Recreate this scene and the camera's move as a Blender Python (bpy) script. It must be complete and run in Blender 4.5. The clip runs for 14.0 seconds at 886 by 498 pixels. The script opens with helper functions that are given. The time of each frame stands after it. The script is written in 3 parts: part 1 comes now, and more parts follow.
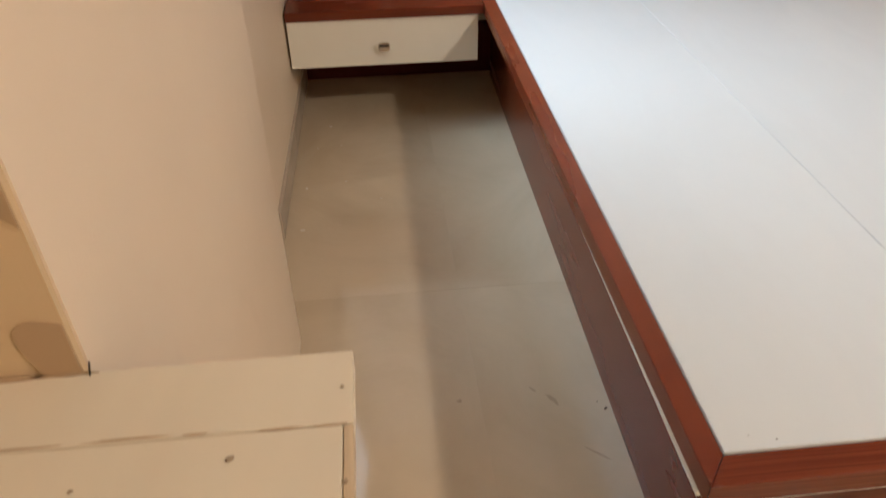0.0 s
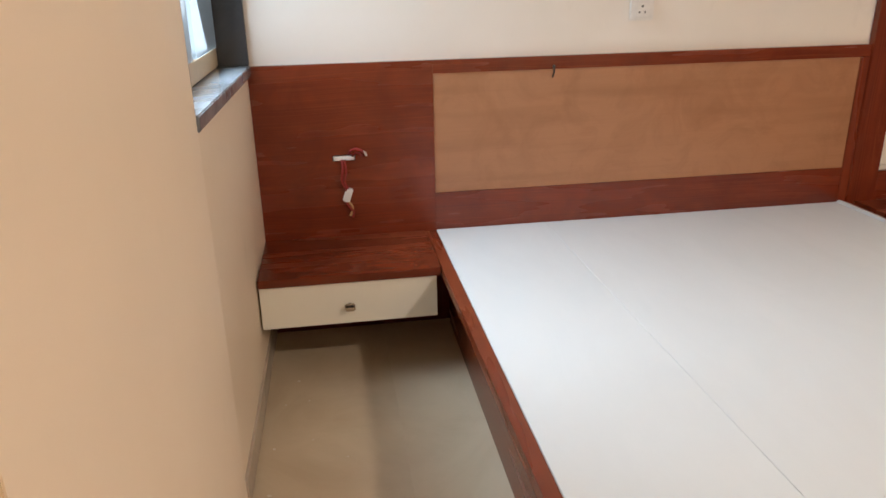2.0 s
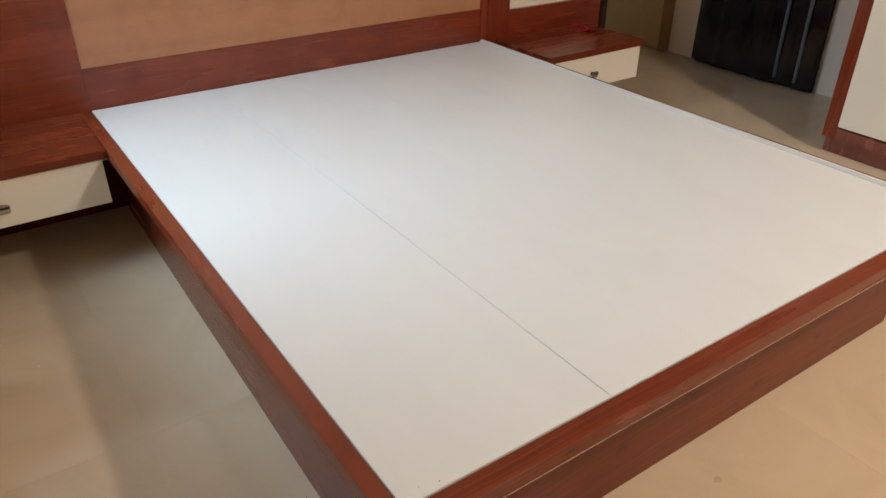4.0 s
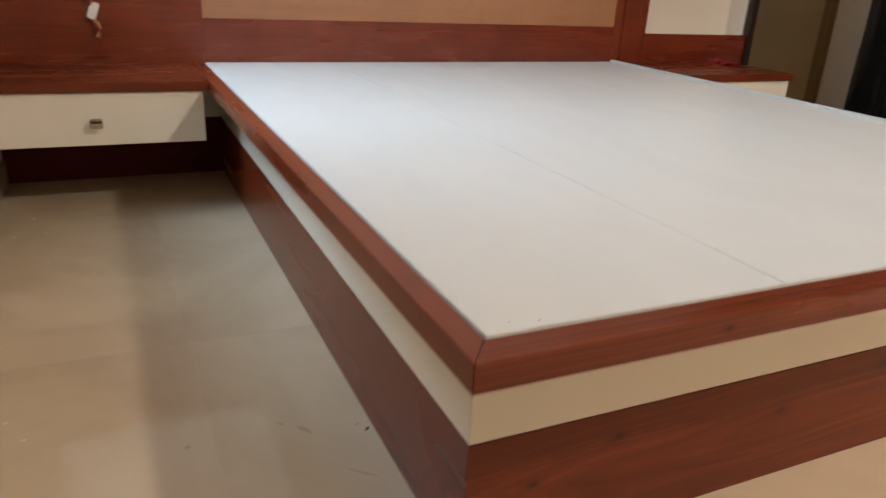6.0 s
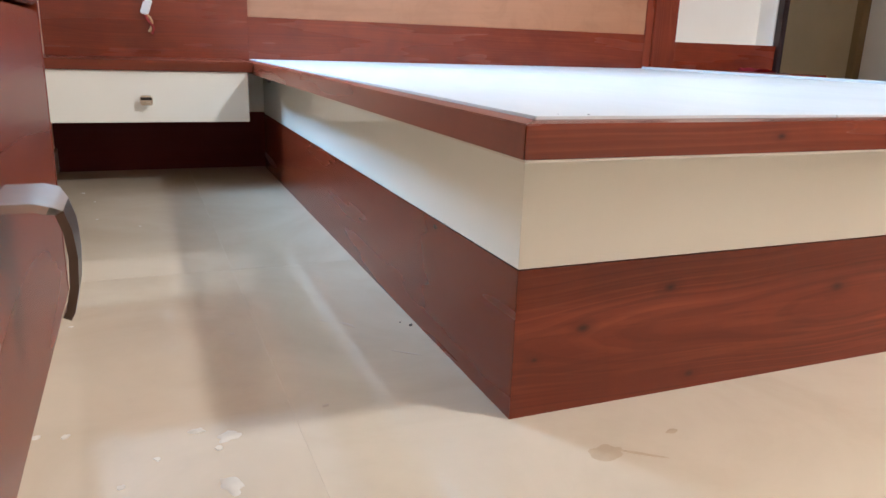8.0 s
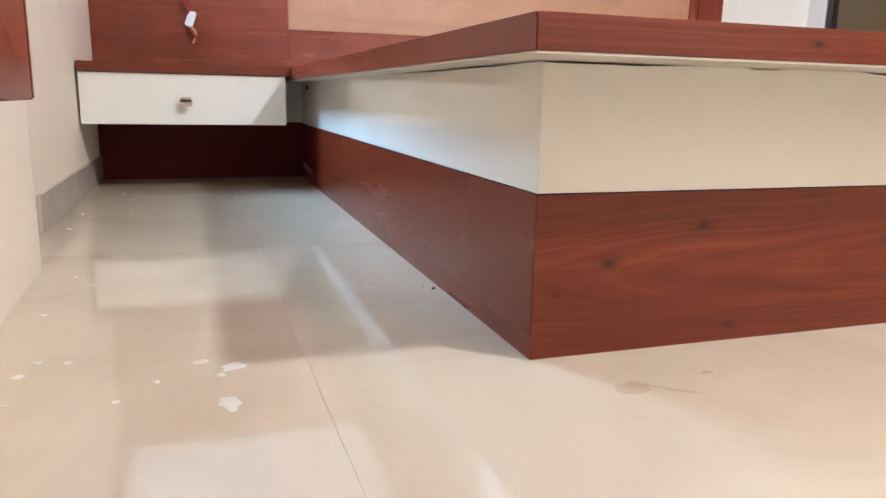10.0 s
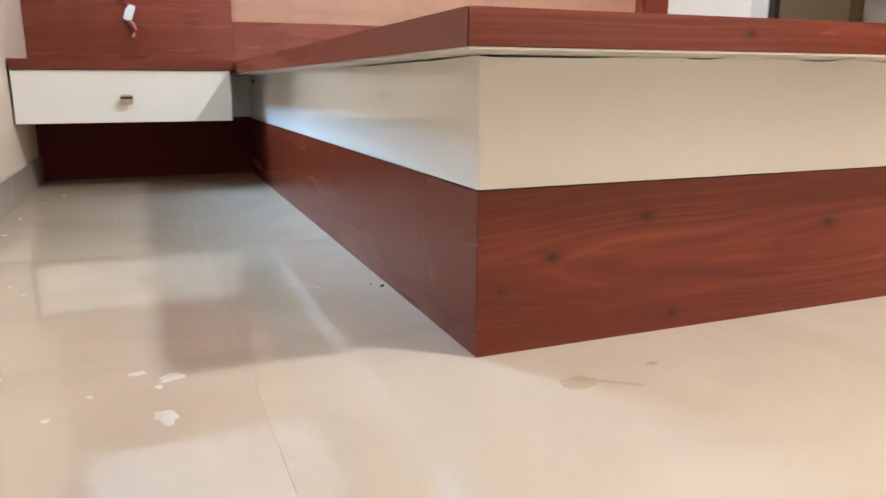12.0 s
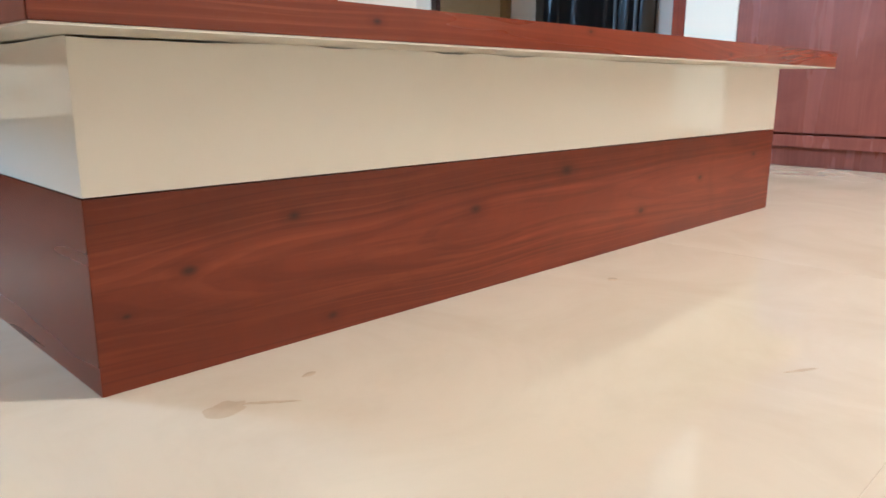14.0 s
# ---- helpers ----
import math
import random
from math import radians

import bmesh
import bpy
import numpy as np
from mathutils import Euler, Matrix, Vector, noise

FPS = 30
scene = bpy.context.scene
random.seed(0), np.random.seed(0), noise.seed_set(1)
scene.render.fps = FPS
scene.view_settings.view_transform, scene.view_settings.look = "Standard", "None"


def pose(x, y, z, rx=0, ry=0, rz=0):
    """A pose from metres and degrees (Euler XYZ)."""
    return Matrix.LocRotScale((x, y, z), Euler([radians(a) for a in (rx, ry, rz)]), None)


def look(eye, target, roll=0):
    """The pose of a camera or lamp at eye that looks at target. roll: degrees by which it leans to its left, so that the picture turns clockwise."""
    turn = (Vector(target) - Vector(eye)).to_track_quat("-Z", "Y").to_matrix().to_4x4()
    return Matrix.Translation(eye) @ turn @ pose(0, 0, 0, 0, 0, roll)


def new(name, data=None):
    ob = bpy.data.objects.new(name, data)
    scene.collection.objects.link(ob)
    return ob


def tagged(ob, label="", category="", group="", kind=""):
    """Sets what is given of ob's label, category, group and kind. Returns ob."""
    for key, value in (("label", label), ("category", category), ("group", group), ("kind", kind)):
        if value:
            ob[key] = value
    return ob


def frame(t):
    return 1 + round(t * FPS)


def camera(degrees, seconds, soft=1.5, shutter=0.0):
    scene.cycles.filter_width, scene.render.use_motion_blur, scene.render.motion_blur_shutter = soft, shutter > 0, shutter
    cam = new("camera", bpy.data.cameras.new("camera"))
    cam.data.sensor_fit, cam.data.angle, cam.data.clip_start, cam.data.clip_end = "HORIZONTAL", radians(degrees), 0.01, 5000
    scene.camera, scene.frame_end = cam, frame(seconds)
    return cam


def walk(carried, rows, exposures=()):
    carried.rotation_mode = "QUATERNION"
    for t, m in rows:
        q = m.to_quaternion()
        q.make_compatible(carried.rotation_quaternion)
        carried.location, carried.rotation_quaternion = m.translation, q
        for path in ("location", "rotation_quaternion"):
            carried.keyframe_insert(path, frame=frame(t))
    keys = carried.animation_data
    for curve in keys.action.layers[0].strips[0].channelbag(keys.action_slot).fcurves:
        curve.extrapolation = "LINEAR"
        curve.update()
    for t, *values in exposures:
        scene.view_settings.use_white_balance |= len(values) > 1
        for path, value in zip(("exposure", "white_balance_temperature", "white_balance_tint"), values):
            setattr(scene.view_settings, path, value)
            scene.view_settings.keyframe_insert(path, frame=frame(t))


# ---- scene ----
cam = camera(62.7, 14.0, shutter=0.3)
walk(cam, [
    (0.0, pose(-0.377, -0.532, 1.012, 53.27, 0.68, -5.92)),
    (0.5, look((-0.363, -0.547, 1.088), (-0.187, 1.148, 0.042), -1.2)),
    (1.0, pose(-0.375, -0.554, 1.111, 63.25, 0.78, -7.81)),
    (1.5, pose(-0.375, -0.557, 1.142, 66.87, 0.84, -8.11)),
    (2.0, pose(-0.367, -0.571, 1.166, 69.80, 1.13, -9.06)),
    (2.5, pose(-0.340, -0.590, 1.183, 69.91, -0.80, -14.39)),
    (3.0, pose(-0.351, -0.624, 1.163, 65.23, -0.38, -25.93)),
    (3.5, pose(-0.361, -0.634, 1.154, 61.20, -0.17, -32.52)),
    (3.7, pose(-0.362, -0.640, 1.153, 59.45, -0.10, -34.35)),
    (5.8, pose(-0.299, -0.562, 0.740, 67.56, -2.76, -27.31)),
    (6.0, pose(-0.325, -0.583, 0.670, 68.69, -3.02, -24.47)),
    (6.5, pose(-0.361, -0.631, 0.549, 73.45, -1.79, -22.27)),
    (7.0, pose(-0.382, -0.658, 0.493, 72.77, -2.90, -23.15)),
    (7.2, pose(-0.378, -0.655, 0.474, 72.40, -2.70, -23.00)),
    (9.3, pose(-0.348, -0.680, 0.310, 78.76, -1.16, -18.89)),
    (9.5, pose(-0.334, -0.676, 0.291, 77.88, -1.05, -18.04)),
    (10.0, pose(-0.331, -0.672, 0.276, 78.18, -1.15, -18.66)),
    (10.5, pose(-0.334, -0.673, 0.268, 77.76, -1.11, -18.93)),
    (11.0, pose(-0.331, -0.672, 0.273, 77.29, -0.78, -18.97)),
    (11.5, pose(-0.320, -0.671, 0.280, 77.09, -0.19, -18.66)),
    (12.0, pose(-0.307, -0.666, 0.285, 77.26, 0.03, -22.00)),
    (12.5, pose(-0.290, -0.662, 0.285, 77.32, 0.14, -26.81)),
    (13.0, pose(-0.264, -0.648, 0.284, 76.70, -1.32, -36.06)),
    (13.5, pose(-0.239, -0.644, 0.277, 77.19, -1.04, -40.99)),
    (14.0, pose(-0.217, -0.642, 0.276, 77.22, -0.28, -45.30)),
], exposures=[(0, 0.16, 6480, 15), (2.5, 0.16, 6640, 17), (3.7, 0.12, 6560, 14), (6.0, 0.16, 6350, 14), (6.5, 0.40, 5860, 11), (7.2, 0.72, 5260, 10), (9.5, 1.31, 4880, 10), (12.5, 1.22, 4910, 9), (14, 1.16, 4830, 6)])

# ---- light ----
world = bpy.data.worlds.new("world")
scene.world = world
world.use_nodes = True
wn = world.node_tree.nodes
sky = wn.new("ShaderNodeTexSky")
sky.sky_type, sky.sun_disc = "NISHITA", False
sky.sun_elevation, sky.sun_rotation = radians(50), radians(120)
world.node_tree.links.new(sky.outputs["Color"], wn["Background"].inputs["Color"])
wn["Background"].inputs["Strength"].default_value = 0.14


def area_lamp(name, eye, target, sx, sy, watts, colour):
    d = bpy.data.lights.new(name, "AREA")
    d.shape, d.size, d.size_y, d.energy, d.color = "RECTANGLE", sx, sy, watts, colour
    ob = new(name, d)
    ob.matrix_world = look(eye, target)
    return ob


# open sky over the window in the side wall, the low daylight in its opening, and the ceiling lamp over the foot of the bed
area_lamp("window_daylight", (-1.72, 1.88, 2.76), (-0.60, 1.32, 1.42), 1.70, 1.00, 150, (0.635, 0.85, 1.0))
area_lamp("window_opening_light", (-0.675, 1.36, 1.50), (2.4, 0.75, 1.15), 0.80, 1.00, 7.5, (0.65, 0.85, 1.0))
area_lamp("ceiling_lamp_light", (1.66, -1.33, 2.635), (1.66, -1.33, 0.0), 0.20, 0.20, 57, (1.0, 0.912, 0.757))


# ---- materials ----
def mat(name, rough=0.5, metal=0.0, spec=0.5):
    m = bpy.data.materials.new(name)
    m.use_nodes = True
    b = m.node_tree.nodes["Principled BSDF"]
    b.inputs["Roughness"].default_value, b.inputs["Metallic"].default_value = rough, metal
    b.inputs["Specular IOR Level"].default_value = spec
    return m, m.node_tree.nodes, m.node_tree.links, b


def coords(n, l, scale, rot=(0, 0, 0), loc=(0, 0, 0)):
    tc, mp = n.new("ShaderNodeTexCoord"), n.new("ShaderNodeMapping")
    l.new(tc.outputs["Object"], mp.inputs["Vector"])
    mp.inputs["Scale"].default_value, mp.inputs["Rotation"].default_value, mp.inputs["Location"].default_value = scale, rot, loc
    return mp.outputs["Vector"]


def noise_tex(n, l, vec, scale, detail=4, rough=0.55, distort=0.0):
    t = n.new("ShaderNodeTexNoise")
    t.inputs["Scale"].default_value, t.inputs["Detail"].default_value = scale, detail
    t.inputs["Roughness"].default_value, t.inputs["Distortion"].default_value = rough, distort
    l.new(vec, t.inputs["Vector"])
    return t.outputs["Fac"]


def ramp(n, l, fac, stops):
    r = n.new("ShaderNodeValToRGB")
    e = r.color_ramp.elements
    while len(e) < len(stops):
        e.new(0.5)
    for k, (p, c) in zip(e, stops):
        k.position, k.color = p, (*c, 1)
    l.new(fac, r.inputs["Fac"])
    return r.outputs["Color"]


def mix(n, l, fac, a, b, how="MIX"):
    m = n.new("ShaderNodeMix")
    m.data_type, m.blend_type = "RGBA", how
    for k, val in ((0, fac), (6, a), (7, b)):
        if isinstance(val, (int, float)):
            m.inputs[k].default_value = val
        elif isinstance(val, tuple):
            m.inputs[k].default_value = (*val, 1)
        else:
            l.new(val, m.inputs[k])
    return m.outputs[2]


def bump(n, l, b, height, strength, distance=0.002):
    k = n.new("ShaderNodeBump")
    k.inputs["Strength"].default_value, k.inputs["Distance"].default_value = strength, distance
    l.new(height, k.inputs["Height"])
    l.new(k.outputs["Normal"], b.inputs["Normal"])


def rough_var(n, l, b, fac, lo, hi):
    r = n.new("ShaderNodeMapRange")
    r.inputs["To Min"].default_value, r.inputs["To Max"].default_value = lo, hi
    l.new(fac, r.inputs["Value"])
    l.new(r.outputs["Result"], b.inputs["Roughness"])


def math_node(n, l, op, a, b=None, c=None):
    k = n.new("ShaderNodeMath")
    k.operation = op
    for slot, val in enumerate((a, b, c)):
        if isinstance(val, (int, float)):
            k.inputs[slot].default_value = val
        elif val is not None:
            l.new(val, k.inputs[slot])
    return k.outputs[0]


def span(n, l, fac, lo, hi, to):
    r = n.new("ShaderNodeMapRange")
    r.inputs["From Min"].default_value, r.inputs["From Max"].default_value, r.inputs["To Max"].default_value = lo, hi, to
    l.new(fac, r.inputs["Value"])
    return r.outputs["Result"]


def wood(name, axis, dark=(0.078, 0.0125, 0.0045), mid=(0.158, 0.0275, 0.0090), light=(0.238, 0.053, 0.0180), knots=(), rough=(0.20, 0.34), seed=0.0, figure=0.7, spec=0.5, mottle=0.12, relief=0.03, heart=0.5, pores=0.28):
    """Printed wood laminate whose grain runs along the axis (0 x, 1 y, 2 z): the board cuts a wavering trunk lengthwise, so that
    growth rings nest into long arches round the heart line and run straight away from it."""
    m, n, l, b = mat(name, spec=spec)
    tc, sep = n.new("ShaderNodeTexCoord"), n.new("ShaderNodeSeparateXYZ")
    l.new(tc.outputs["Object"], sep.inputs[0])
    along = sep.outputs[axis]
    across = math_node(n, l, "ADD", sep.outputs[(axis + 1) % 3], sep.outputs[(axis + 2) % 3])
    stretch = lambda k, o=1.0: tuple(k if a == axis else o for a in range(3))
    line = noise_tex(n, l, coords(n, l, stretch(0.55, 0.25), loc=(seed, seed * 2, seed)), 2.0, 1.5, 0.5)
    depth = noise_tex(n, l, coords(n, l, stretch(0.75, 0.25), loc=(seed + 3, 1, seed)), 2.4, 1.5, 0.45)
    wander = noise_tex(n, l, coords(n, l, stretch(0.10), loc=(seed, 4, 2)), 26, 3, 0.55)
    off = math_node(n, l, "SUBTRACT", math_node(n, l, "MULTIPLY_ADD", line, 0.12, across), heart + 0.06)
    deep = math_node(n, l, "ADD", math_node(n, l, "MULTIPLY_ADD", along, -0.035, 0.020), math_node(n, l, "MULTIPLY", depth, 0.060))
    ring = math_node(n, l, "SQRT", math_node(n, l, "ADD", math_node(n, l, "MULTIPLY", off, off), math_node(n, l, "MULTIPLY", deep, deep)))
    ring = math_node(n, l, "MULTIPLY_ADD", wander, 0.007, ring)
    bands = n.new("ShaderNodeTexNoise")
    bands.noise_dimensions = "1D"
    bands.inputs["Scale"].default_value, bands.inputs["Detail"].default_value, bands.inputs["Roughness"].default_value = 210.0, 3.0, 0.6
    l.new(ring, bands.inputs["W"])
    broad = noise_tex(n, l, coords(n, l, stretch(0.10), loc=(seed, seed * 0.7, seed * 1.3)), 13, 3, 0.5, 0.15)
    fine = noise_tex(n, l, coords(n, l, stretch(0.03), loc=(seed, 0, 0)), 230, 3, 0.6)
    streak = noise_tex(n, l, coords(n, l, stretch(0.045), loc=(seed, seed, 0.4)), 70, 3, 0.55, 0.5)
    gate = span(n, l, noise_tex(n, l, coords(n, l, stretch(0.35), loc=(seed + 5, 1, 2)), 7, 2, 0.5), 0.34, 0.62, 1.0)
    col = ramp(n, l, broad, [(0.28, tuple(0.5 * (x + y) for x, y in zip(dark, mid))), (0.5, mid), (0.76, tuple(0.6 * x + 0.4 * y for x, y in zip(mid, light)))])
    bright = tuple(min(1.0, c * 1.12) for c in light)
    col = mix(n, l, math_node(n, l, "MULTIPLY", gate, span(n, l, bands.outputs["Fac"], 0.50, 0.72, 0.62 * figure)), col, bright)
    col = mix(n, l, span(n, l, bands.outputs["Fac"], 0.46, 0.30, 0.34 * figure), col, dark)
    col = mix(n, l, span(n, l, streak, 0.52, 0.76, 0.50 * figure), col, bright)
    patch = noise_tex(n, l, coords(n, l, (1, 1, 1), loc=(seed, 2, 1)), 7.0, 5, 0.65, 0.8)
    col = mix(n, l, span(n, l, patch, 0.45, 0.75, mottle * 3), col, dark)
    col = mix(n, l, span(n, l, fine, 0.54, 0.74, pores * min(1.0, 0.25 + figure)), col, dark)
    for kx, ky, kz, size in knots:
        d, s, ln = n.new("ShaderNodeVectorMath"), n.new("ShaderNodeVectorMath"), n.new("ShaderNodeVectorMath")
        d.operation, s.operation, ln.operation = "SUBTRACT", "MULTIPLY", "LENGTH"
        d.inputs[1].default_value, s.inputs[1].default_value = (kx, ky, kz), stretch(0.55)
        l.new(tc.outputs["Object"], d.inputs[0])
        l.new(d.outputs[0], s.inputs[0])
        l.new(s.outputs[0], ln.inputs[0])
        near = math_node(n, l, "MULTIPLY_ADD", wander, size * 0.9, ln.outputs["Value"])
        col = mix(n, l, span(n, l, near, size * 2.4, size * 0.8, 0.55), col, dark)
        col = mix(n, l, span(n, l, near, size * 1.25, size * 0.55, 0.85), col, (0.028, 0.010, 0.006))
    l.new(col, b.inputs["Base Color"])
    rough_var(n, l, b, broad, *rough)
    if relief:
        bump(n, l, b, fine, relief, 0.0006)
    return m


def painted(name, base, tint, rough, spots=0.5, grain=0.12):
    """Painted plaster: roller grain, faint clouds and soft stains."""
    m, n, l, b = mat(name, rough, spec=0.35)
    vec = coords(n, l, (1, 1, 1))
    cloud = noise_tex(n, l, vec, 2.2, 5, 0.6)
    stain = noise_tex(n, l, coords(n, l, (1, 1, 0.5), loc=(3, 1, 2)), 7.0, 4, 0.6, 0.4)
    col = mix(n, l, ramp(n, l, cloud, [(0.3, (0, 0, 0)), (0.7, (1, 1, 1))]), base, tint)
    col = mix(n, l, ramp(n, l, stain, [(0.62, (0, 0, 0)), (0.85, (spots, spots, spots))]), col, tuple(c * 0.8 for c in tint))
    l.new(col, b.inputs["Base Color"])
    bump(n, l, b, noise_tex(n, l, vec, 260, 3), grain, 0.0015)
    return m


def laminate(name, base, rough=0.2, dust=0.2):
    """Smooth coloured laminate with a little dust and smear."""
    m, n, l, b = mat(name, rough, spec=0.42)
    vec = coords(n, l, (1, 1, 1))
    smear = noise_tex(n, l, coords(n, l, (1, 0.35, 1)), 5.0, 5, 0.65, 0.6)
    fine = noise_tex(n, l, vec, 420, 2)
    col = mix(n, l, ramp(n, l, smear, [(0.4, (0, 0, 0)), (0.75, (dust, dust, dust))]), base, tuple(c * 0.86 for c in base))
    l.new(col, b.inputs["Base Color"])
    rough_var(n, l, b, smear, rough * 0.75, rough * 1.5)
    bump(n, l, b, fine, 0.012, 0.0002)
    return m


def plain(name, base, rough=0.5, metal=0.0):
    m, n, l, b = mat(name, rough, metal)
    f = noise_tex(n, l, coords(n, l, (1, 1, 1)), 60, 3)
    l.new(mix(n, l, f, tuple(c * 0.85 for c in base), tuple(min(1, c * 1.1) for c in base)), b.inputs["Base Color"])
    return m


def tile_material(name, base, vein, rough):
    m, n, l, b = mat(name, rough, spec=0.48)
    info = n.new("ShaderNodeObjectInfo")
    tc = n.new("ShaderNodeTexCoord")
    off = n.new("ShaderNodeVectorMath")
    off.operation = "ADD"
    sc = n.new("ShaderNodeVectorMath")
    sc.operation = "SCALE"
    sc.inputs[0].default_value, sc.inputs["Scale"].default_value = (7.0, 11.0, 5.0), 1.0
    l.new(info.outputs["Random"], sc.inputs["Scale"])
    l.new(tc.outputs["Object"], off.inputs[0])
    l.new(sc.outputs[0], off.inputs[1])
    cloud = noise_tex(n, l, off.outputs[0], 3.2, 6, 0.62, 1.2)
    fine = noise_tex(n, l, off.outputs[0], 38, 4, 0.6)
    dirt = noise_tex(n, l, off.outputs[0], 9, 6, 0.7, 0.5)
    col = ramp(n, l, cloud, [(0.3, vein), (0.55, base), (0.8, tuple(min(1, c * 1.06) for c in base))])
    col = mix(n, l, ramp(n, l, fine, [(0.55, (0, 0, 0)), (0.8, (0.16, 0.16, 0.16))]), col, vein)
    col = mix(n, l, ramp(n, l, dirt, [(0.6, (0, 0, 0)), (0.85, (0.22, 0.22, 0.22))]), col, (0.42, 0.33, 0.24))
    l.new(col, b.inputs["Base Color"])
    rough_var(n, l, b, dirt, rough * 0.7, rough * 2.0)
    return m


HEAD_TONES = dict(dark=(0.088, 0.0118, 0.0042), mid=(0.178, 0.0272, 0.0086), light=(0.258, 0.054, 0.0180))
WOOD_X = wood("red_wood_laminate_x", 0, heart=0.55, mottle=0.18, **HEAD_TONES)
WOOD_Y = wood("red_wood_laminate_y", 1, rough=(0.22, 0.32), seed=2.0, figure=0.10, relief=0.008, heart=-0.2)
WOOD_Z = wood("red_wood_laminate_z", 2, seed=4.0, heart=0.9, **HEAD_TONES)
BED_AT = Vector((0.75, 0.85, 0))
KNOTS = [(0.090, 0, 0.102, 0.007), (0.210, 0, 0.140, 0.008), (0.256, 0, 0.020, 0.0075), (0.495, 0, 0.114, 0.010), (0.028, 0, 0.070, 0.004), (0.93, 0, 0.06, 0.008), (1.15, 0, 0.1, 0.007), (1.40, 0, 0.13, 0.007), (0.70, 0, 0.15, 0.012)]
WOOD_FRONT = wood("red_wood_laminate_knotty", 0, knots=[(x - BED_AT.x, y - BED_AT.y, z, s) for x, y, z, s in KNOTS], rough=(0.26, 0.40), seed=1.0, figure=1.0, heart=-0.76, spec=0.34, dark=(0.072, 0.0108, 0.0036), mid=(0.146, 0.0242, 0.0072), light=(0.225, 0.048, 0.0150))
SIDE_KNOTS = [(0.002, 0.247, 0.169, 0.0045)]
WOOD_SIDE = wood("red_wood_laminate_side", 1, knots=[(x - BED_AT.x, y - BED_AT.y, z, s) for x, y, z, s in SIDE_KNOTS], rough=(0.25, 0.29), seed=2.5, figure=0.0, mottle=0.08, relief=0.0, heart=-0.2, spec=0.42, pores=0.0, dark=(0.122, 0.0212, 0.0071), mid=(0.145, 0.0256, 0.0086), light=(0.160, 0.0300, 0.0102))
RIM_KNOTS = [(0.245, -0.098, 0.333, 0.0045), (0.60, -0.098, 0.342, 0.004), (1.02, -0.098, 0.326, 0.004)]
WOOD_RIM = wood("red_wood_laminate_rim", 0, knots=[(x - BED_AT.x, y - BED_AT.y, z, s) for x, y, z, s in RIM_KNOTS], seed=9.0, figure=0.8, heart=-0.4, spec=0.42)
WOOD_TOP = wood("red_wood_laminate_top", 0, seed=11.0, figure=0.3, heart=0.4, mottle=0.2)
WARDROBE_WOOD = wood("wardrobe_wood_laminate", 2, dark=(0.150, 0.042, 0.028), mid=(0.225, 0.070, 0.050), light=(0.285, 0.098, 0.070), seed=6.0, figure=0.6, mottle=0.2, heart=-0.6)
DARK_WOOD = wood("dark_wood", 2, dark=(0.010, 0.005, 0.004), mid=(0.024, 0.010, 0.008), light=(0.045, 0.016, 0.012), seed=3.0)
# headboard laminate with the shade under the bedside drawer put into its colour
SHADED_RED = wood("shaded_red_wood_laminate", 0, dark=(0.06, 0.007, 0.005), mid=(0.085, 0.010, 0.008), light=(0.10, 0.014, 0.011), rough=(0.5, 0.6), seed=8.0, figure=0.3, spec=0.15)
PALE_WOOD = wood("pale_wood_laminate", 0, dark=(0.27, 0.112, 0.048), mid=(0.40, 0.190, 0.096), light=(0.44, 0.215, 0.112), rough=(0.3, 0.45), seed=5.0, figure=0.12, mottle=0.2)
RAW_PLY = wood("raw_plywood_edge", 1, dark=(0.42, 0.30, 0.18), mid=(0.62, 0.49, 0.33), light=(0.7, 0.57, 0.4), rough=(0.55, 0.7), seed=7.0)
WHITE_LAM = laminate("white_laminate", (0.80, 0.78, 0.70), 0.03, 0.12)
BED_WHITE = laminate("white_matt_laminate", (0.63, 0.64, 0.63), 0.34, 0.3)
LINING = laminate("cream_lining_board", (0.60, 0.55, 0.45), 0.4)
CREAM_TOP = laminate("cream_board", (0.74, 0.66, 0.52), 0.5, 0.6)
WALL_PAINT = painted("cream_wall_paint", (0.83, 0.705, 0.55), (0.795, 0.67, 0.515), 0.55)
WHITE_PAINT = painted("white_wall_paint", (0.80, 0.755, 0.69), (0.76, 0.71, 0.635), 0.55)
CEIL_PAINT = painted("white_ceiling_paint", (0.80, 0.78, 0.74), (0.77, 0.75, 0.70), 0.7, 0.2)
RAW_PLASTER = painted("tan_patchy_plaster", (0.66, 0.51, 0.32), (0.60, 0.45, 0.28), 0.75, 0.5)
PLASTER_PATCH = painted("brown_plaster_patch", (0.47, 0.335, 0.205), (0.42, 0.295, 0.18), 0.8)
OLIVE = painted("olive_door_paint", (0.54, 0.43, 0.265), (0.46, 0.36, 0.215), 0.35, 0.7)
OCHRE = painted("ochre_frame_paint", (0.26, 0.17, 0.075), (0.20, 0.13, 0.06), 0.45, 0.9)
TILE = tile_material("cream_vitrified_tile", (0.55, 0.447, 0.322), (0.50, 0.400, 0.281), 0.045)
SKIRT = tile_material("veined_skirting_tile", (0.48, 0.40, 0.325), (0.39, 0.325, 0.262), 0.16)
GROUT = plain("tile_grout", (0.53, 0.43, 0.312), 0.6)
SILL_STONE = tile_material("black_polished_granite", (0.045, 0.043, 0.042), (0.018, 0.017, 0.017), 0.16)
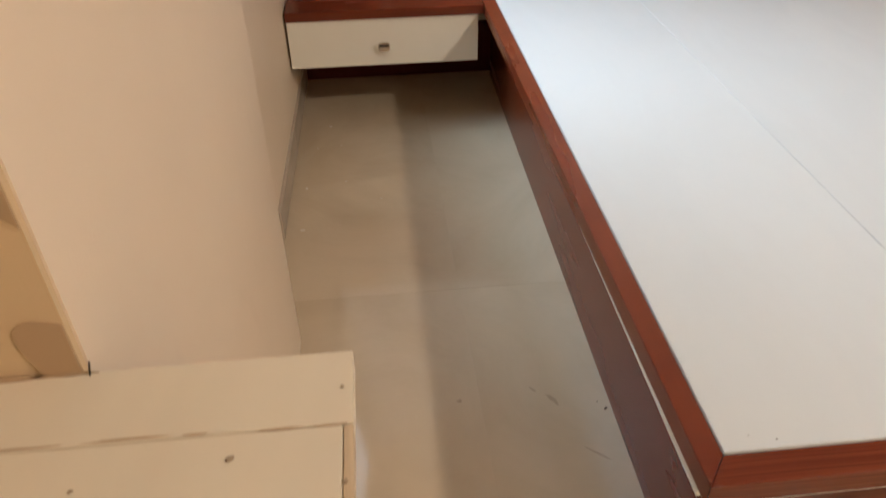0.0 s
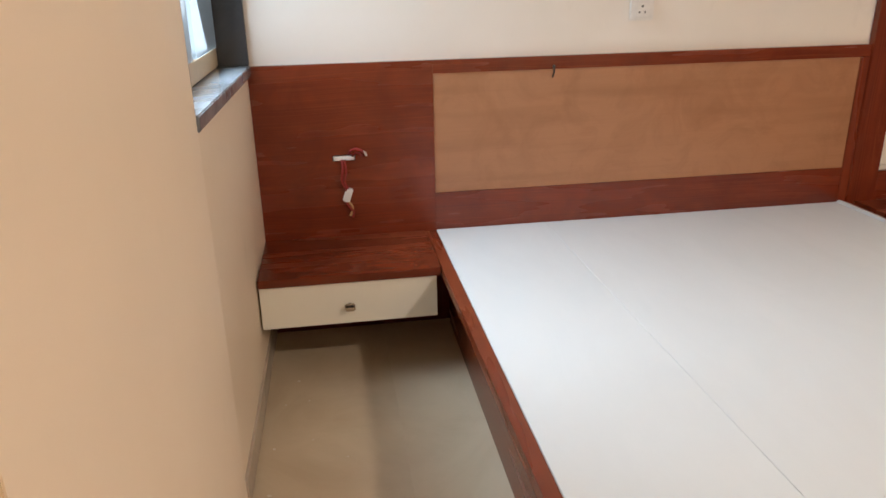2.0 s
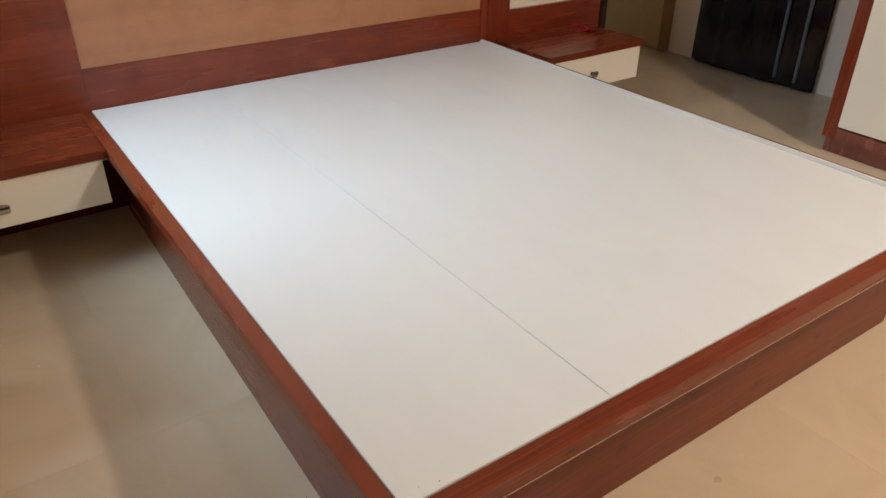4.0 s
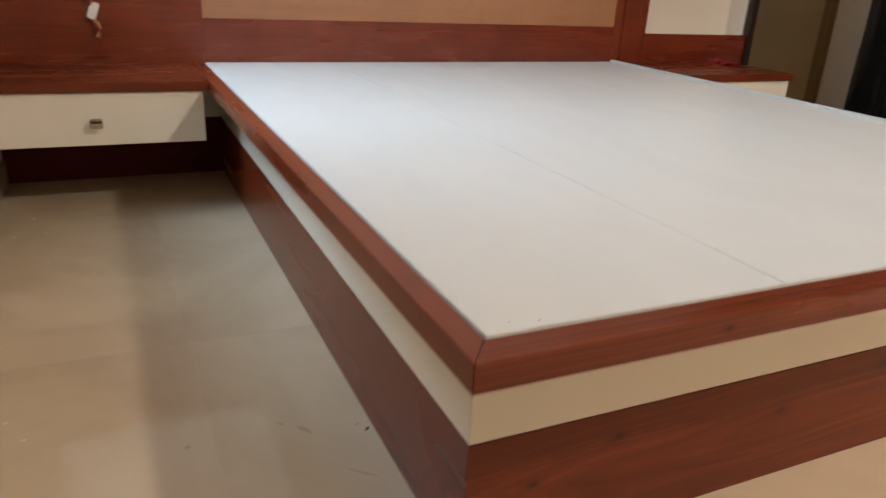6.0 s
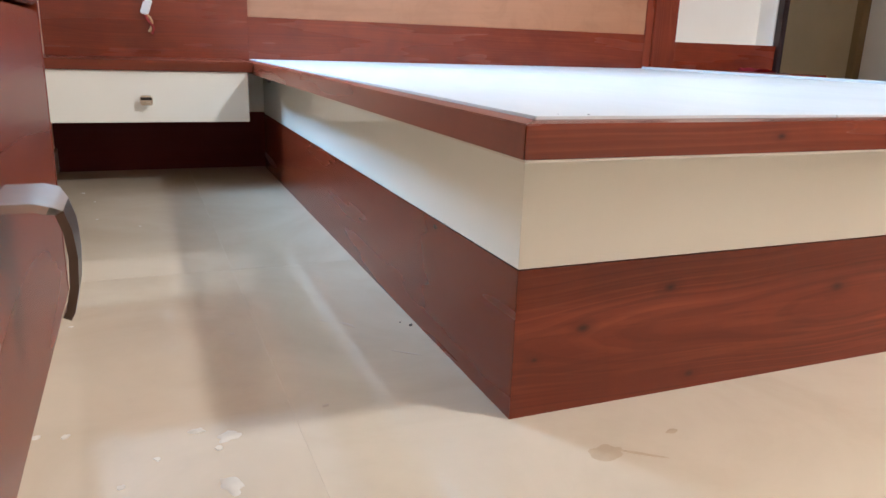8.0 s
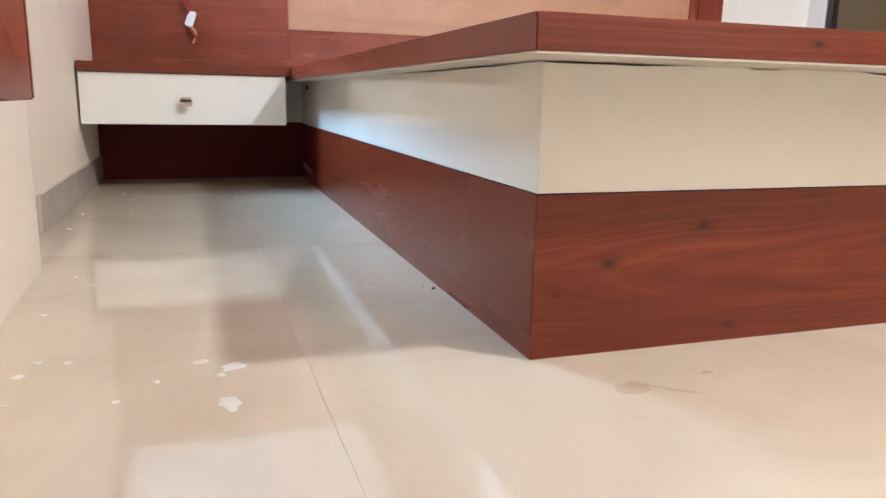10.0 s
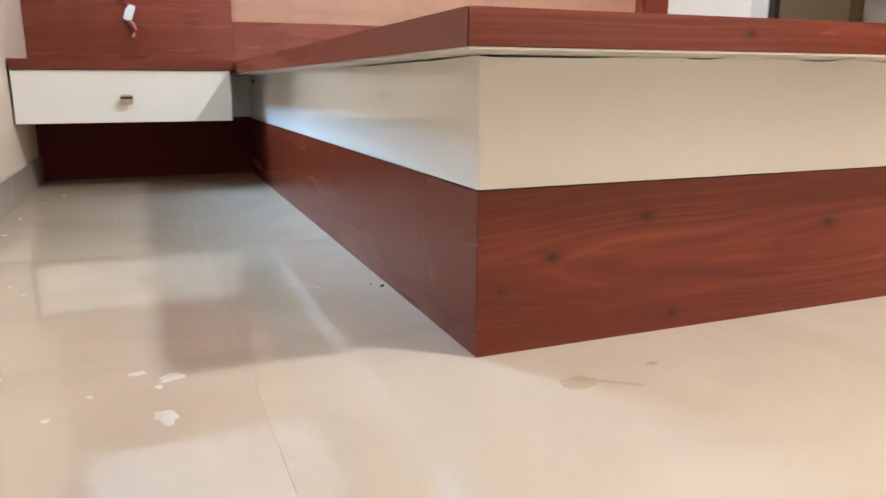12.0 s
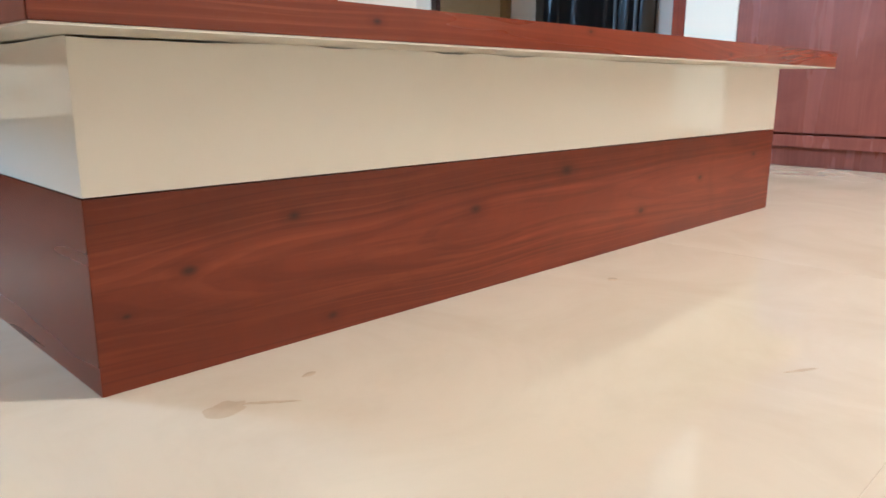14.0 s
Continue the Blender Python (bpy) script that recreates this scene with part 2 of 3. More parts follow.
# the jamb's granite with dust, its pale blue standing for reflected window sky
SKYLIT_DUSTY_STONE = tile_material("skylit_dusty_polished_granite", (0.30, 0.33, 0.36), (0.13, 0.14, 0.15), 0.10)
CHROME = plain("brushed_chrome", (0.58, 0.57, 0.54), 0.32, 1.0)
KNOB_METAL = plain("dull_chrome", (0.66, 0.63, 0.57), 0.24, 1.0)
GRIP_METAL = plain("dark_bronze_metal", (0.14, 0.10, 0.08), 0.28, 0.9)
DARK_METAL = plain("dark_metal", (0.05, 0.045, 0.04), 0.35, 0.8)
DARK_GAP = plain("dark_core_board", (0.03, 0.022, 0.018), 0.9)
WHITE_PLASTIC = plain("white_plastic", (0.78, 0.76, 0.72), 0.35)
RED_WIRE = plain("red_wire_sheath", (0.27, 0.022, 0.018), 0.4)
TAN_WIRE = plain("tan_wire_end", (0.55, 0.33, 0.15), 0.4)
RED_CLOTH = plain("red_cloth", (0.45, 0.02, 0.035), 0.8)
FRAME_CREAM = plain("cream_window_frame", (0.60, 0.46, 0.29), 0.4)
PAINT_DRIP = plain("dried_white_paint", (0.60, 0.54, 0.45), 0.6)
STAIN = plain("brown_glue_stain", (0.47, 0.36, 0.24), 0.2)
GLUE = plain("dried_brown_glue", (0.54, 0.41, 0.27), 0.5)
DIRT = plain("brown_dirt", (0.38, 0.29, 0.195), 0.4)
GRIT = plain("dark_grit", (0.14, 0.11, 0.085), 0.9)
BLACK_WRAP, _n, _l, _b = mat("black_plastic_wrap", 0.16)
_b.inputs["Base Color"].default_value = (0.008, 0.008, 0.009, 1)
bump(_n, _l, _b, noise_tex(_n, _l, coords(_n, _l, (1, 1, 0.35)), 9, 4, 0.5, 1.5), 0.22, 0.012)
# grey that stands for window light caught on folds of the black plastic
FOLD_SHEEN = plain("grey_fold_sheen", (0.11, 0.13, 0.155), 0.32)
GLASS, _n, _l, _b = mat("frosted_pane", 0.35)
_b.inputs["Base Color"].default_value = (0.125, 0.145, 0.155, 1)
_b.inputs["Transmission Weight"].default_value = 0.9

DISC_GLOW, _n, _l, _b = mat("lit_diffuser", 0.4)
_b.inputs["Emission Color"].default_value, _b.inputs["Emission Strength"].default_value = (1.0, 0.88, 0.72, 1), 4.0

# ---- building helpers ----
ORIGIN = {}


def box(x0, x1, y0, y1, z0, z1, bevel=0.0015, bm=None):
    """A box with softened edges."""
    one = bmesh.new()
    bmesh.ops.create_cube(one, size=1.0)
    for v in one.verts:
        v.co = Vector(((x0 + x1) / 2 + v.co.x * (x1 - x0), (y0 + y1) / 2 + v.co.y * (y1 - y0), (z0 + z1) / 2 + v.co.z * (z1 - z0)))
    if bevel:
        bmesh.ops.bevel(one, geom=list(one.edges), offset=bevel, segments=2, affect="EDGES", clamp_overlap=True)
    if bm is None:
        return one
    tmp = bpy.data.meshes.new("tmp")
    one.to_mesh(tmp)
    bm.from_mesh(tmp)
    bpy.data.meshes.remove(tmp)
    one.free()
    return bm


def prism(outline, z0, z1, bevel=0.0):
    """An upright prism over a plan outline."""
    bm = bmesh.new()
    low = [bm.verts.new((x, y, z0)) for x, y in outline]
    top = [bm.verts.new((x, y, z1)) for x, y in outline]
    bm.faces.new(low[::-1])
    bm.faces.new(top)
    for i in range(len(low)):
        j = (i + 1) % len(low)
        bm.faces.new((low[i], low[j], top[j], top[i]))
    bmesh.ops.recalc_face_normals(bm, faces=bm.faces)
    if bevel:
        bmesh.ops.bevel(bm, geom=list(bm.edges), offset=bevel, segments=2, affect="EDGES", clamp_overlap=True)
    return bm


def rod(a, b, r, segments=14):
    bm = bmesh.new()
    a, b = Vector(a), Vector(b)
    bmesh.ops.create_cone(bm, cap_ends=True, segments=segments, radius1=r, radius2=r, depth=(b - a).length)
    turn = (b - a).to_track_quat("Z", "Y").to_matrix().to_4x4()
    bmesh.ops.transform(bm, matrix=Matrix.Translation((a + b) / 2) @ turn, verts=bm.verts)
    return bm


def tube(points, r, sides=8):
    """A bent wire through the points."""
    bm = bmesh.new()
    pts = []
    for i in range(len(points) - 1):
        p0, p1 = Vector(points[max(i - 1, 0)]), Vector(points[i])
        p2, p3 = Vector(points[i + 1]), Vector(points[min(i + 2, len(points) - 1)])
        for k in range(6):
            t = k / 6
            pts.append(0.5 * ((2 * p1) + (p2 - p0) * t + (2 * p0 - 5 * p1 + 4 * p2 - p3) * t * t + (3 * p1 - p0 - 3 * p2 + p3) * t ** 3))
    pts.append(Vector(points[-1]))
    loops = []
    for i, p in enumerate(pts):
        d = (pts[min(i + 1, len(pts) - 1)] - pts[max(i - 1, 0)]).normalized()
        s = d.cross(Vector((0.3, 0.9, 0.31))).normalized()
        u = d.cross(s)
        loops.append([bm.verts.new(p + r * (math.cos(2 * math.pi * k / sides) * s + math.sin(2 * math.pi * k / sides) * u)) for k in range(sides)])
    for a, b in zip(loops, loops[1:]):
        for k in range(sides):
            bm.faces.new((a[k], a[(k + 1) % sides], b[(k + 1) % sides], b[k]))
    bm.faces.new(loops[0][::-1])
    bm.faces.new(loops[-1])
    return bm


def smooth_mesh(me, angle=40):
    for p in me.polygons:
        p.use_smooth = True
    me.set_sharp_from_angle(angle=radians(angle))


def mesh_object(name, bm, material, origin=(0, 0, 0)):
    me = bpy.data.meshes.new(name)
    bmesh.ops.translate(bm, vec=-Vector(origin), verts=bm.verts)
    bm.to_mesh(me)
    bm.free()
    me.materials.append(material)
    smooth_mesh(me)
    return new(name, me)


def thing(name, place, label, category, group="", kind=""):
    """An Empty at the base of a thing."""
    ob = new(name)
    ob.empty_display_size = 0.05
    ob.location = place
    ORIGIN[ob.name] = Vector(place)
    return tagged(ob, label, category, group, kind)


def part(name, bm, material, parent, label=""):
    """One mesh, given in world places, under a thing or a part."""
    origin = ORIGIN[parent.name]
    ob = mesh_object(name, bm, material, origin)
    ob.parent = parent
    ORIGIN[ob.name] = origin
    return tagged(ob, label)


def single(name, bm, material, place, label, category, group="", kind=""):
    """A thing that is one mesh."""
    ob = mesh_object(name, bm, material, place)
    ob.location = place
    ORIGIN[ob.name] = Vector(place)
    return tagged(ob, label, category, group, kind)


def setting(name, bm, material, label, category):
    return single(name, bm, material, (0, 0, 0), label, category, kind="structure")


# ---- the room ----
HEAD_Y = 1.827      # front of the headboard
WALL_Y = 1.850      # wall behind it
FAR_X = 3.13        # wall across the room
BACK_Y = -2.10
CEIL_Z = 2.70
BASE_W = 1.502      # bed base
RIM_L, RIM_R, RIM_F = -0.0555, 1.5575, -0.098
RIM_HEAD = -0.0625   # the overhang grows a little towards the head

floor = setting("floor", box(-1.3, 3.4, BACK_Y - 0.1, 3.4, -0.12, -0.0004, 0), GROUT, "cream polished tile floor with thin grey joints", "floor")

setting("ceiling", prism([(-1.12, BACK_Y - 0.1), (3.4, BACK_Y - 0.1), (3.4, 3.4), (-0.87, 3.4), (-0.87, -0.05), (-1.12, -0.05)], CEIL_Z, CEIL_Z + 0.12), CEIL_PAINT, "plain white painted ceiling", "ceiling")
north = box(-0.87, 1.668, WALL_Y, 2.05, 0, CEIL_Z, 0)
box(1.668, 2.215, 1.945, 2.05, 0, CEIL_Z, 0, north)
box(1.668, 2.215, WALL_Y, 1.945, 0, 0.450, 0, north)
box(1.668, 2.215, WALL_Y, 1.945, 2.15, CEIL_Z, 0, north)
box(2.215, 2.245, WALL_Y, 2.05, 0, CEIL_Z, 0, north)
setting("wall_north", north, WHITE_PAINT, "white painted wall behind the headboard with a shallow niche", "wall")
# side wall: under the window, over it, and the jamb
west = prism([(-0.85, 0.8995), (-0.6265, 0.8995), (-0.612, WALL_Y - 0.002), (-0.85, WALL_Y - 0.002)], 0, 0.895)
setting("wall_west", west, WALL_PAINT, "cream painted wall under the window", "wall")
setting("wall_west_over_window", box(-0.85, -0.615, 0.90, WALL_Y - 0.002, 2.12, CEIL_Z, 0), WALL_PAINT, "cream painted wall over the window", "wall")
pier = prism([(-1.0, 0.9), (-0.6265, 0.9), (-0.610, 0.80), (-0.578, 0.64), (-0.562, 0.545), (-0.561, 0.40), (-0.5555, -0.211), (-1.0, -0.211)], 0, CEIL_Z)
setting("wall_west_pier", pier, WALL_PAINT, "cream painted wall pier beside the window", "wall")
setting("wall_west_recess", box(-1.12, -0.93, BACK_Y, -0.224, 0, CEIL_Z, 0), RAW_PLASTER, "tan unpainted plaster wall in the recess", "wall")
setting("wall_west_pier_end", box(-0.93, -0.5570, -0.2165, -0.2112, 0.0, CEIL_Z, 0), RAW_PLASTER, "tan unpainted plaster on the end of the pier", "wall")
for px, pz, rx, rz, turn in ((-0.568, 0.724, 0.017, 0.027, 0.3), (-0.558, 0.826, 0.009, 0.019, 1.2)):
    bm = bmesh.new()
    ring = []
    for k in range(30):
        a = 2 * math.pi * k / 30
        ring.append(bm.verts.new((min(-0.5577, px + rx * math.cos(a) * (1 + 0.16 * math.sin(3 * a + turn))), -0.2180, max(0.7065, pz + rz * math.sin(a) * (1 + 0.2 * math.cos(2 * a + turn))))))
    back = [bm.verts.new((v.co.x, -0.2160, v.co.z)) for v in ring]
    bm.faces.new(ring)
    for k in range(30):
        bm.faces.new((ring[k], back[k], back[(k + 1) % 30], ring[(k + 1) % 30]))
    bmesh.ops.recalc_face_normals(bm, faces=bm.faces)
    setting("plaster_patch", bm, PLASTER_PATCH, "darker brown patch of fresh plaster on the wall", "plaster patch")
setting("wall_south", box(-1.3, 3.4, BACK_Y - 0.1, BACK_Y, 0, CEIL_Z, 0), WALL_PAINT, "cream painted wall opposite the headboard", "wall")
setting("wall_east", box(FAR_X, FAR_X + 0.15, BACK_Y, 3.3, 0, CEIL_Z, 0), WHITE_PAINT, "white painted wall beside the wardrobe", "wall")
setting("wall_passage", box(2.10, 2.245, 2.052, 3.2, 0, CEIL_Z, 0), WHITE_PAINT, "white painted wall of the passage", "wall")
setting("wall_passage_end", box(2.0, 3.3, 3.2, 3.3, 0, CEIL_Z, 0), WHITE_PAINT, "white painted end wall of the passage", "wall")
setting("trim", box(2.218, 2.248, 1.812, WALL_Y - 0.002, 0.0, 2.15, 0.003), DARK_WOOD, "dark brown wooden trim at the wall's end", "trim")

# door in the far wall
door = thing("door_1", (FAR_X, 2.55, 0), "olive painted flush door, closed, scuffed", "door", kind="structure")
part("door_leaf", box(FAR_X - 0.035, FAR_X - 0.001, 2.17, 2.95, 0.008, 2.03, 0.003), OLIVE, door)
for y0 in (2.125, 2.95):
    part("door_frame", box(FAR_X - 0.05, FAR_X - 0.001, y0, y0 + 0.045, 0, 2.08, 0.003), OCHRE, door, "ochre-brown wooden door frame")
part("door_head", box(FAR_X - 0.05, FAR_X - 0.001, 2.17, 2.95, 2.035, 2.08, 0.003), OCHRE, door)

# skirting tiles under the window wall
skirt = thing("baseboard", (-0.62, 1.3, 0), "grey veined tile skirting with paint splashes", "skirting", kind="structure")
for y0, y1 in ((0.899, 1.32), (1.322, 1.848)):
    xa, xb = -0.625 + 0.014 * (y0 - 0.9), -0.625 + 0.014 * (y1 - 0.9)
    part("tile", prism([(xa - 0.002, y0), (xa + 0.007, y0), (xb + 0.007, y1), (xb - 0.002, y1)], 0.0, 0.074, 0.0012), SKIRT, skirt)

# window in the side wall
window = thing("window_1", (-0.70, 1.36, 0.92), "cream framed window with pale frosted panes", "window", kind="structure")
part("window_sill", prism([(-0.85, 0.902), (-0.618, 0.902), (-0.600, 1.840), (-0.85, 1.840)], 0.897, 0.930, 0.003), SKYLIT_DUSTY_STONE, window, "dusty polished granite sill, paled in colour for the sky's sheen")
part("jamb", box(-0.85, -0.603, 1.818, 1.840, 0.931, 2.118, 0.002), SILL_STONE, window, "black granite jamb lining")
part("jamb", box(-0.85, -0.626, 0.902, 0.920, 0.931, 2.118, 0.002), SILL_STONE, window, "black granite jamb lining")
part("window_frame", box(-0.755, -0.695, 0.922, 1.816, 0.932, 0.992, 0.004), FRAME_CREAM, window)
part("window_frame", box(-0.755, -0.695, 0.922, 1.816, 2.06, 2.116, 0.004), FRAME_CREAM, window)
for y0, y1 in ((0.922, 0.965), (1.335, 1.39), (1.770, 1.816)):
    part("window_frame", box(-0.753, -0.697, y0, y1, 0.993, 2.058, 0.004), FRAME_CREAM, window)
for y0, y1 in ((0.967, 1.333), (1.392, 1.768)):
    pane = part("pane", box(-0.728, -0.687, y0, y1, 0.994, 2.056, 0), GLASS, window)
    pane.visible_shadow = False


# ---- the bed ----
def band_panel(x0, x1, y0, y1, z0, z1, steps, along_x, far_side, gaps):
    """A board that is cut short along its top edge here and there: gaps are (start, end, depth) along its length."""
    bm = bmesh.new()
    rows = []
    for i in range(steps + 1):
        s = i / steps
        at = (x0 + s * (x1 - x0)) if along_x else (y0 + s * (y1 - y0))
        dz = 0.0026 + 0.0004 * noise.noise(Vector((at * 14, 3.0, 0)))
        for a, c, deep in gaps:
            if a < at < c:
                q = (at - a) / (c - a)
                dz -= deep * min(1.0, 4 * q, 3 * (1 - q)) * (0.95 + 0.2 * noise.noise(Vector((at * 18, 1.0, 0))))
        lean = 0.0 if far_side else LEAN * at
        ends = ((at, y0), (at, y1)) if along_x else ((x0 + lean, at), (x1 + lean, at))
        (ax, ay), (cx, cy) = ends
        if along_x and i in (0, steps):
            cx += 0.0178 if i == 0 else -0.0178
        elif not along_x and i == 0:
            ay, cy = (ay + 0.0178, cy) if far_side else (ay, cy + 0.0178)
        rows.append([bm.verts.new((ax, ay, z0)), bm.verts.new((cx, cy, z0)), bm.verts.new((cx, cy, z1 + dz)), bm.verts.new((ax, ay, z1 + dz))])
    for a, b in zip(rows, rows[1:]):
        for k in range(4):
            bm.faces.new((a[k], a[(k + 1) % 4], b[(k + 1) % 4], b[k]))
    bm.faces.new(rows[0][::-1])
    bm.faces.new(rows[-1])
    bmesh.ops.recalc_face_normals(bm, faces=bm.faces)
    return bm


bed = thing("bed", BED_AT, "red-brown wood laminate double bed with white panels and no mattress", "bed")
H1, H2, RB, RT = 0.179, 0.3114, 0.316, 0.348
BED_END = 1.798
LEAN = 0.007         # the left side of the base runs inward a little towards the head
FRONT_GAPS = [(-0.05, 0.195, 0.0026), (0.243, 0.305, 0.0021), (0.412, 0.488, 0.0024), (0.535, 0.615, 0.0022), (0.735, 1.14, 0.0014)]
part("base_core", box(0.034, BASE_W - 0.02, 0.02, BED_END - 0.002, 0.0, RB - 0.004, 0), DARK_GAP, bed)
part("base_front", prism([(0, 0), (BASE_W, 0), (BASE_W - 0.018, 0.018), (0.018, 0.018)], 0, H1, 0.0004), WOOD_FRONT, bed, "knotty red-brown front board")
part("base_side", prism([(0, 0.0003), (0.018, 0.0183), (0.018 + LEAN * BED_END, BED_END), (LEAN * BED_END, BED_END)], 0, H1, 0.0004), WOOD_SIDE, bed)
part("base_side", prism([(BASE_W, 0.0003), (BASE_W, BED_END), (BASE_W - 0.018, BED_END), (BASE_W - 0.018, 0.0183)], 0, H1, 0.0004), WOOD_Y, bed)
part("band_front", band_panel(0.0006, BASE_W - 0.0006, 0.0006, 0.018, H1 + 0.0014, H2, 300, True, False, FRONT_GAPS), WHITE_LAM, bed, "white laminate band")
part("band_side", band_panel(0.0006, 0.018, 0.0009, BED_END, H1 + 0.0014, H2, 300, False, False, [(-0.05, 0.62, 0.0026)]), WHITE_LAM, bed, "white laminate band")
part("band_side", band_panel(BASE_W - 0.018, BASE_W - 0.0006, 0.0012, BED_END, H1 + 0.0014, H2, 120, False, True, []), WHITE_LAM, bed, "white laminate band")
part("screw_cap", rod((-0.004, 1.60, 0.295), (0.004, 1.60, 0.295), 0.006), DARK_METAL, bed)
IX, IXR, IY = -0.0255, 1.530, -0.060
part("rim_front", prism([(RIM_L, RIM_F), (RIM_R, RIM_F), (IXR, IY), (IX, IY)], RB, RT, 0.0009), WOOD_RIM, bed)
part("rim_side", prism([(RIM_L, RIM_F + 0.0003), (IX, IY + 0.001), (IX, HEAD_Y - 0.004), (RIM_HEAD, HEAD_Y - 0.004)], RB, RT, 0.0009), WOOD_Y, bed)
part("rim_side", prism([(RIM_R, RIM_F + 0.0003), (IXR, IY + 0.001), (IXR, HEAD_Y - 0.004), (RIM_R, HEAD_Y - 0.004)], RB, RT, 0.0009), WOOD_Y, bed)
part("underside", box(RIM_L + 0.001, RIM_R - 0.001, RIM_F + 0.001, BED_END, RB - 0.0022, RB - 0.0002, 0), LINING, bed, "white lined underside of the rim")
SEAM = 0.366
part("top_panel", box(IX + 0.0008, SEAM - 0.0004, IY + 0.0008, HEAD_Y - 0.005, RB + 0.001, 0.3508, 0.001), BED_WHITE, bed, "white laminate top panel")
part("top_panel", box(SEAM + 0.0004, IXR - 0.0185, IY + 0.0008, HEAD_Y - 0.005, RB + 0.001, 0.3504, 0.001), BED_WHITE, bed, "white laminate top panel")
part("edge_strip", box(IXR - 0.018, IXR - 0.0008, 0.10, HEAD_Y - 0.005, RB + 0.001, 0.358, 0.004), BED_WHITE, bed, "raised white edge strip")

# ---- the headboard ----
hb = thing("headboard", (0.75, HEAD_Y, 0), "red-brown wood headboard with a pale wood panel", "headboard")
part("side_panel", box(-0.612, -0.0245, HEAD_Y, WALL_Y - 0.001, 0.200, 0.927, 0.0004), WOOD_X, hb)
part("lower_panel", box(-0.612, 0.05, HEAD_Y + 0.001, WALL_Y - 0.001, 0.0, 0.199, 0.0015), SHADED_RED, hb, "red-brown panel, coloured darker for the shade under the drawer")
part("rail_bottom", box(-0.0242, 1.5185, HEAD_Y, WALL_Y - 0.001, 0.1994, 0.481, 0.0004), WOOD_X, hb)
part("inset_panel", box(-0.0242, 1.5185, HEAD_Y + 0.003, WALL_Y - 0.001, 0.4813, 0.8847, 0.001), PALE_WOOD, hb, "pale unpolished wood panel")
part("rail_top", box(-0.0242, 1.5535, HEAD_Y, WALL_Y - 0.001, 0.885, 0.927, 0.0004), WOOD_X, hb)
part("stile", box(1.519, 1.5535, HEAD_Y, WALL_Y - 0.001, 0.3, 0.884, 0.0004), WOOD_Z, hb)
part("post", box(1.555, 1.668, HEAD_Y - 0.008, WALL_Y - 0.001, 0.0, 2.15, 0.002), WOOD_Z, hb)
part("rail_low", box(1.6695, 2.216, HEAD_Y, WALL_Y - 0.001, 0.0, 0.458, 0.0015), WOOD_X, hb)
part("base_white", box(-0.072, 0.016, HEAD_Y - 0.014, HEAD_Y - 0.001, H1 + 0.004, 0.313, 0.001), WHITE_LAM, hb, "white filler strip")
part("screw", rod((0.384, HEAD_Y - 0.006, 0.893), (0.384, HEAD_Y + 0.004, 0.893), 0.005), DARK_METAL, hb)
part("screw", tube([(0.384, HEAD_Y - 0.006, 0.892), (0.383, HEAD_Y - 0.009, 0.875), (0.379, HEAD_Y - 0.006, 0.858)], 0.003), DARK_METAL, hb)


# ---- bedside drawers ----
def square_knob(x, y, z, parent):
    part("knob", box(x - 0.016, x + 0.016, y - 0.024, y - 0.016, z - 0.013, z + 0.013, 0.0035), KNOB_METAL, parent, "square dull chrome knob")
    part("knob_inlay", box(x - 0.0135, x + 0.0135, y - 0.0252, y - 0.0242, z + 0.0015, z + 0.0078, 0.0003), DARK_METAL, parent, "dark slot across the knob")
    part("knob_stem", rod((x, y - 0.017, z), (x, y + 0.001, z), 0.007), DARK_METAL, parent)


def bedside(x0, x1, knob_x, label):
    y0 = 1.472
    ob = thing("bedside_table", ((x0 + x1) / 2, 1.63, 0.19), label, "bedside table", "bedside tables")
    top0, top1 = (x0, x1 + 0.014) if x0 < 0 else (x0 - 0.014, x1 + 0.010)
    part("top", box(top0, top1, y0 - 0.008, HEAD_Y - 0.001, 0.3235, 0.3495, 0.0015), WOOD_TOP, ob)
    face = part("drawer_front", box(x0 + 0.001, x1, y0, y0 + 0.018, 0.187, 0.3222, 0.0012), WHITE_LAM, ob, "white laminate drawer front")
    square_knob(knob_x, y0, 0.247, face)
    part("body", box(x0 + 0.012, x1 - 0.014, y0 + 0.019, HEAD_Y - 0.001, 0.196, 0.3225, 0.001), WHITE_LAM, ob)
    return ob


bedside(-0.612, -0.078, -0.347, "wall-hung red-brown bedside table with a white drawer")
bedside(1.600, 2.115, 1.838, "wall-hung bedside table with red cloth on it")

# ---- dressing unit in the recess ----
unit = thing("dressing_unit", (-0.68, -0.9, 0.27), "wall-hung red-brown dressing unit with a bare cream board top", "dressing unit")
UX, UY0, UY1 = -0.412, -1.75, -0.224
part("body", box(-0.92, UX - 0.019, UY0, UY1, 0.272, 0.687, 0.001), WOOD_Y, unit)
part("end_panel", box(-0.92, UX, UY1 + 0.0005, UY1 + 0.006, 0.27, 0.687, 0.001), WOOD_Y, unit)
part("top_board", box(-0.92, UX + 0.0045, UY0, UY1 - 0.0485, 0.6875, 0.7058, 0.0006), CREAM_TOP, unit, "bare cream board top")
part("top_strip", box(-0.92, UX + 0.010, UY1 - 0.0482, UY1 + 0.0068, 0.6875, 0.706, 0.0006), CREAM_TOP, unit, "cream board strip")
part("top_edging", box(UX + 0.0048, UX + 0.010, UY0, UY1 - 0.0485, 0.6875, 0.7055, 0.0006), RAW_PLY, unit, "raw plywood edge")


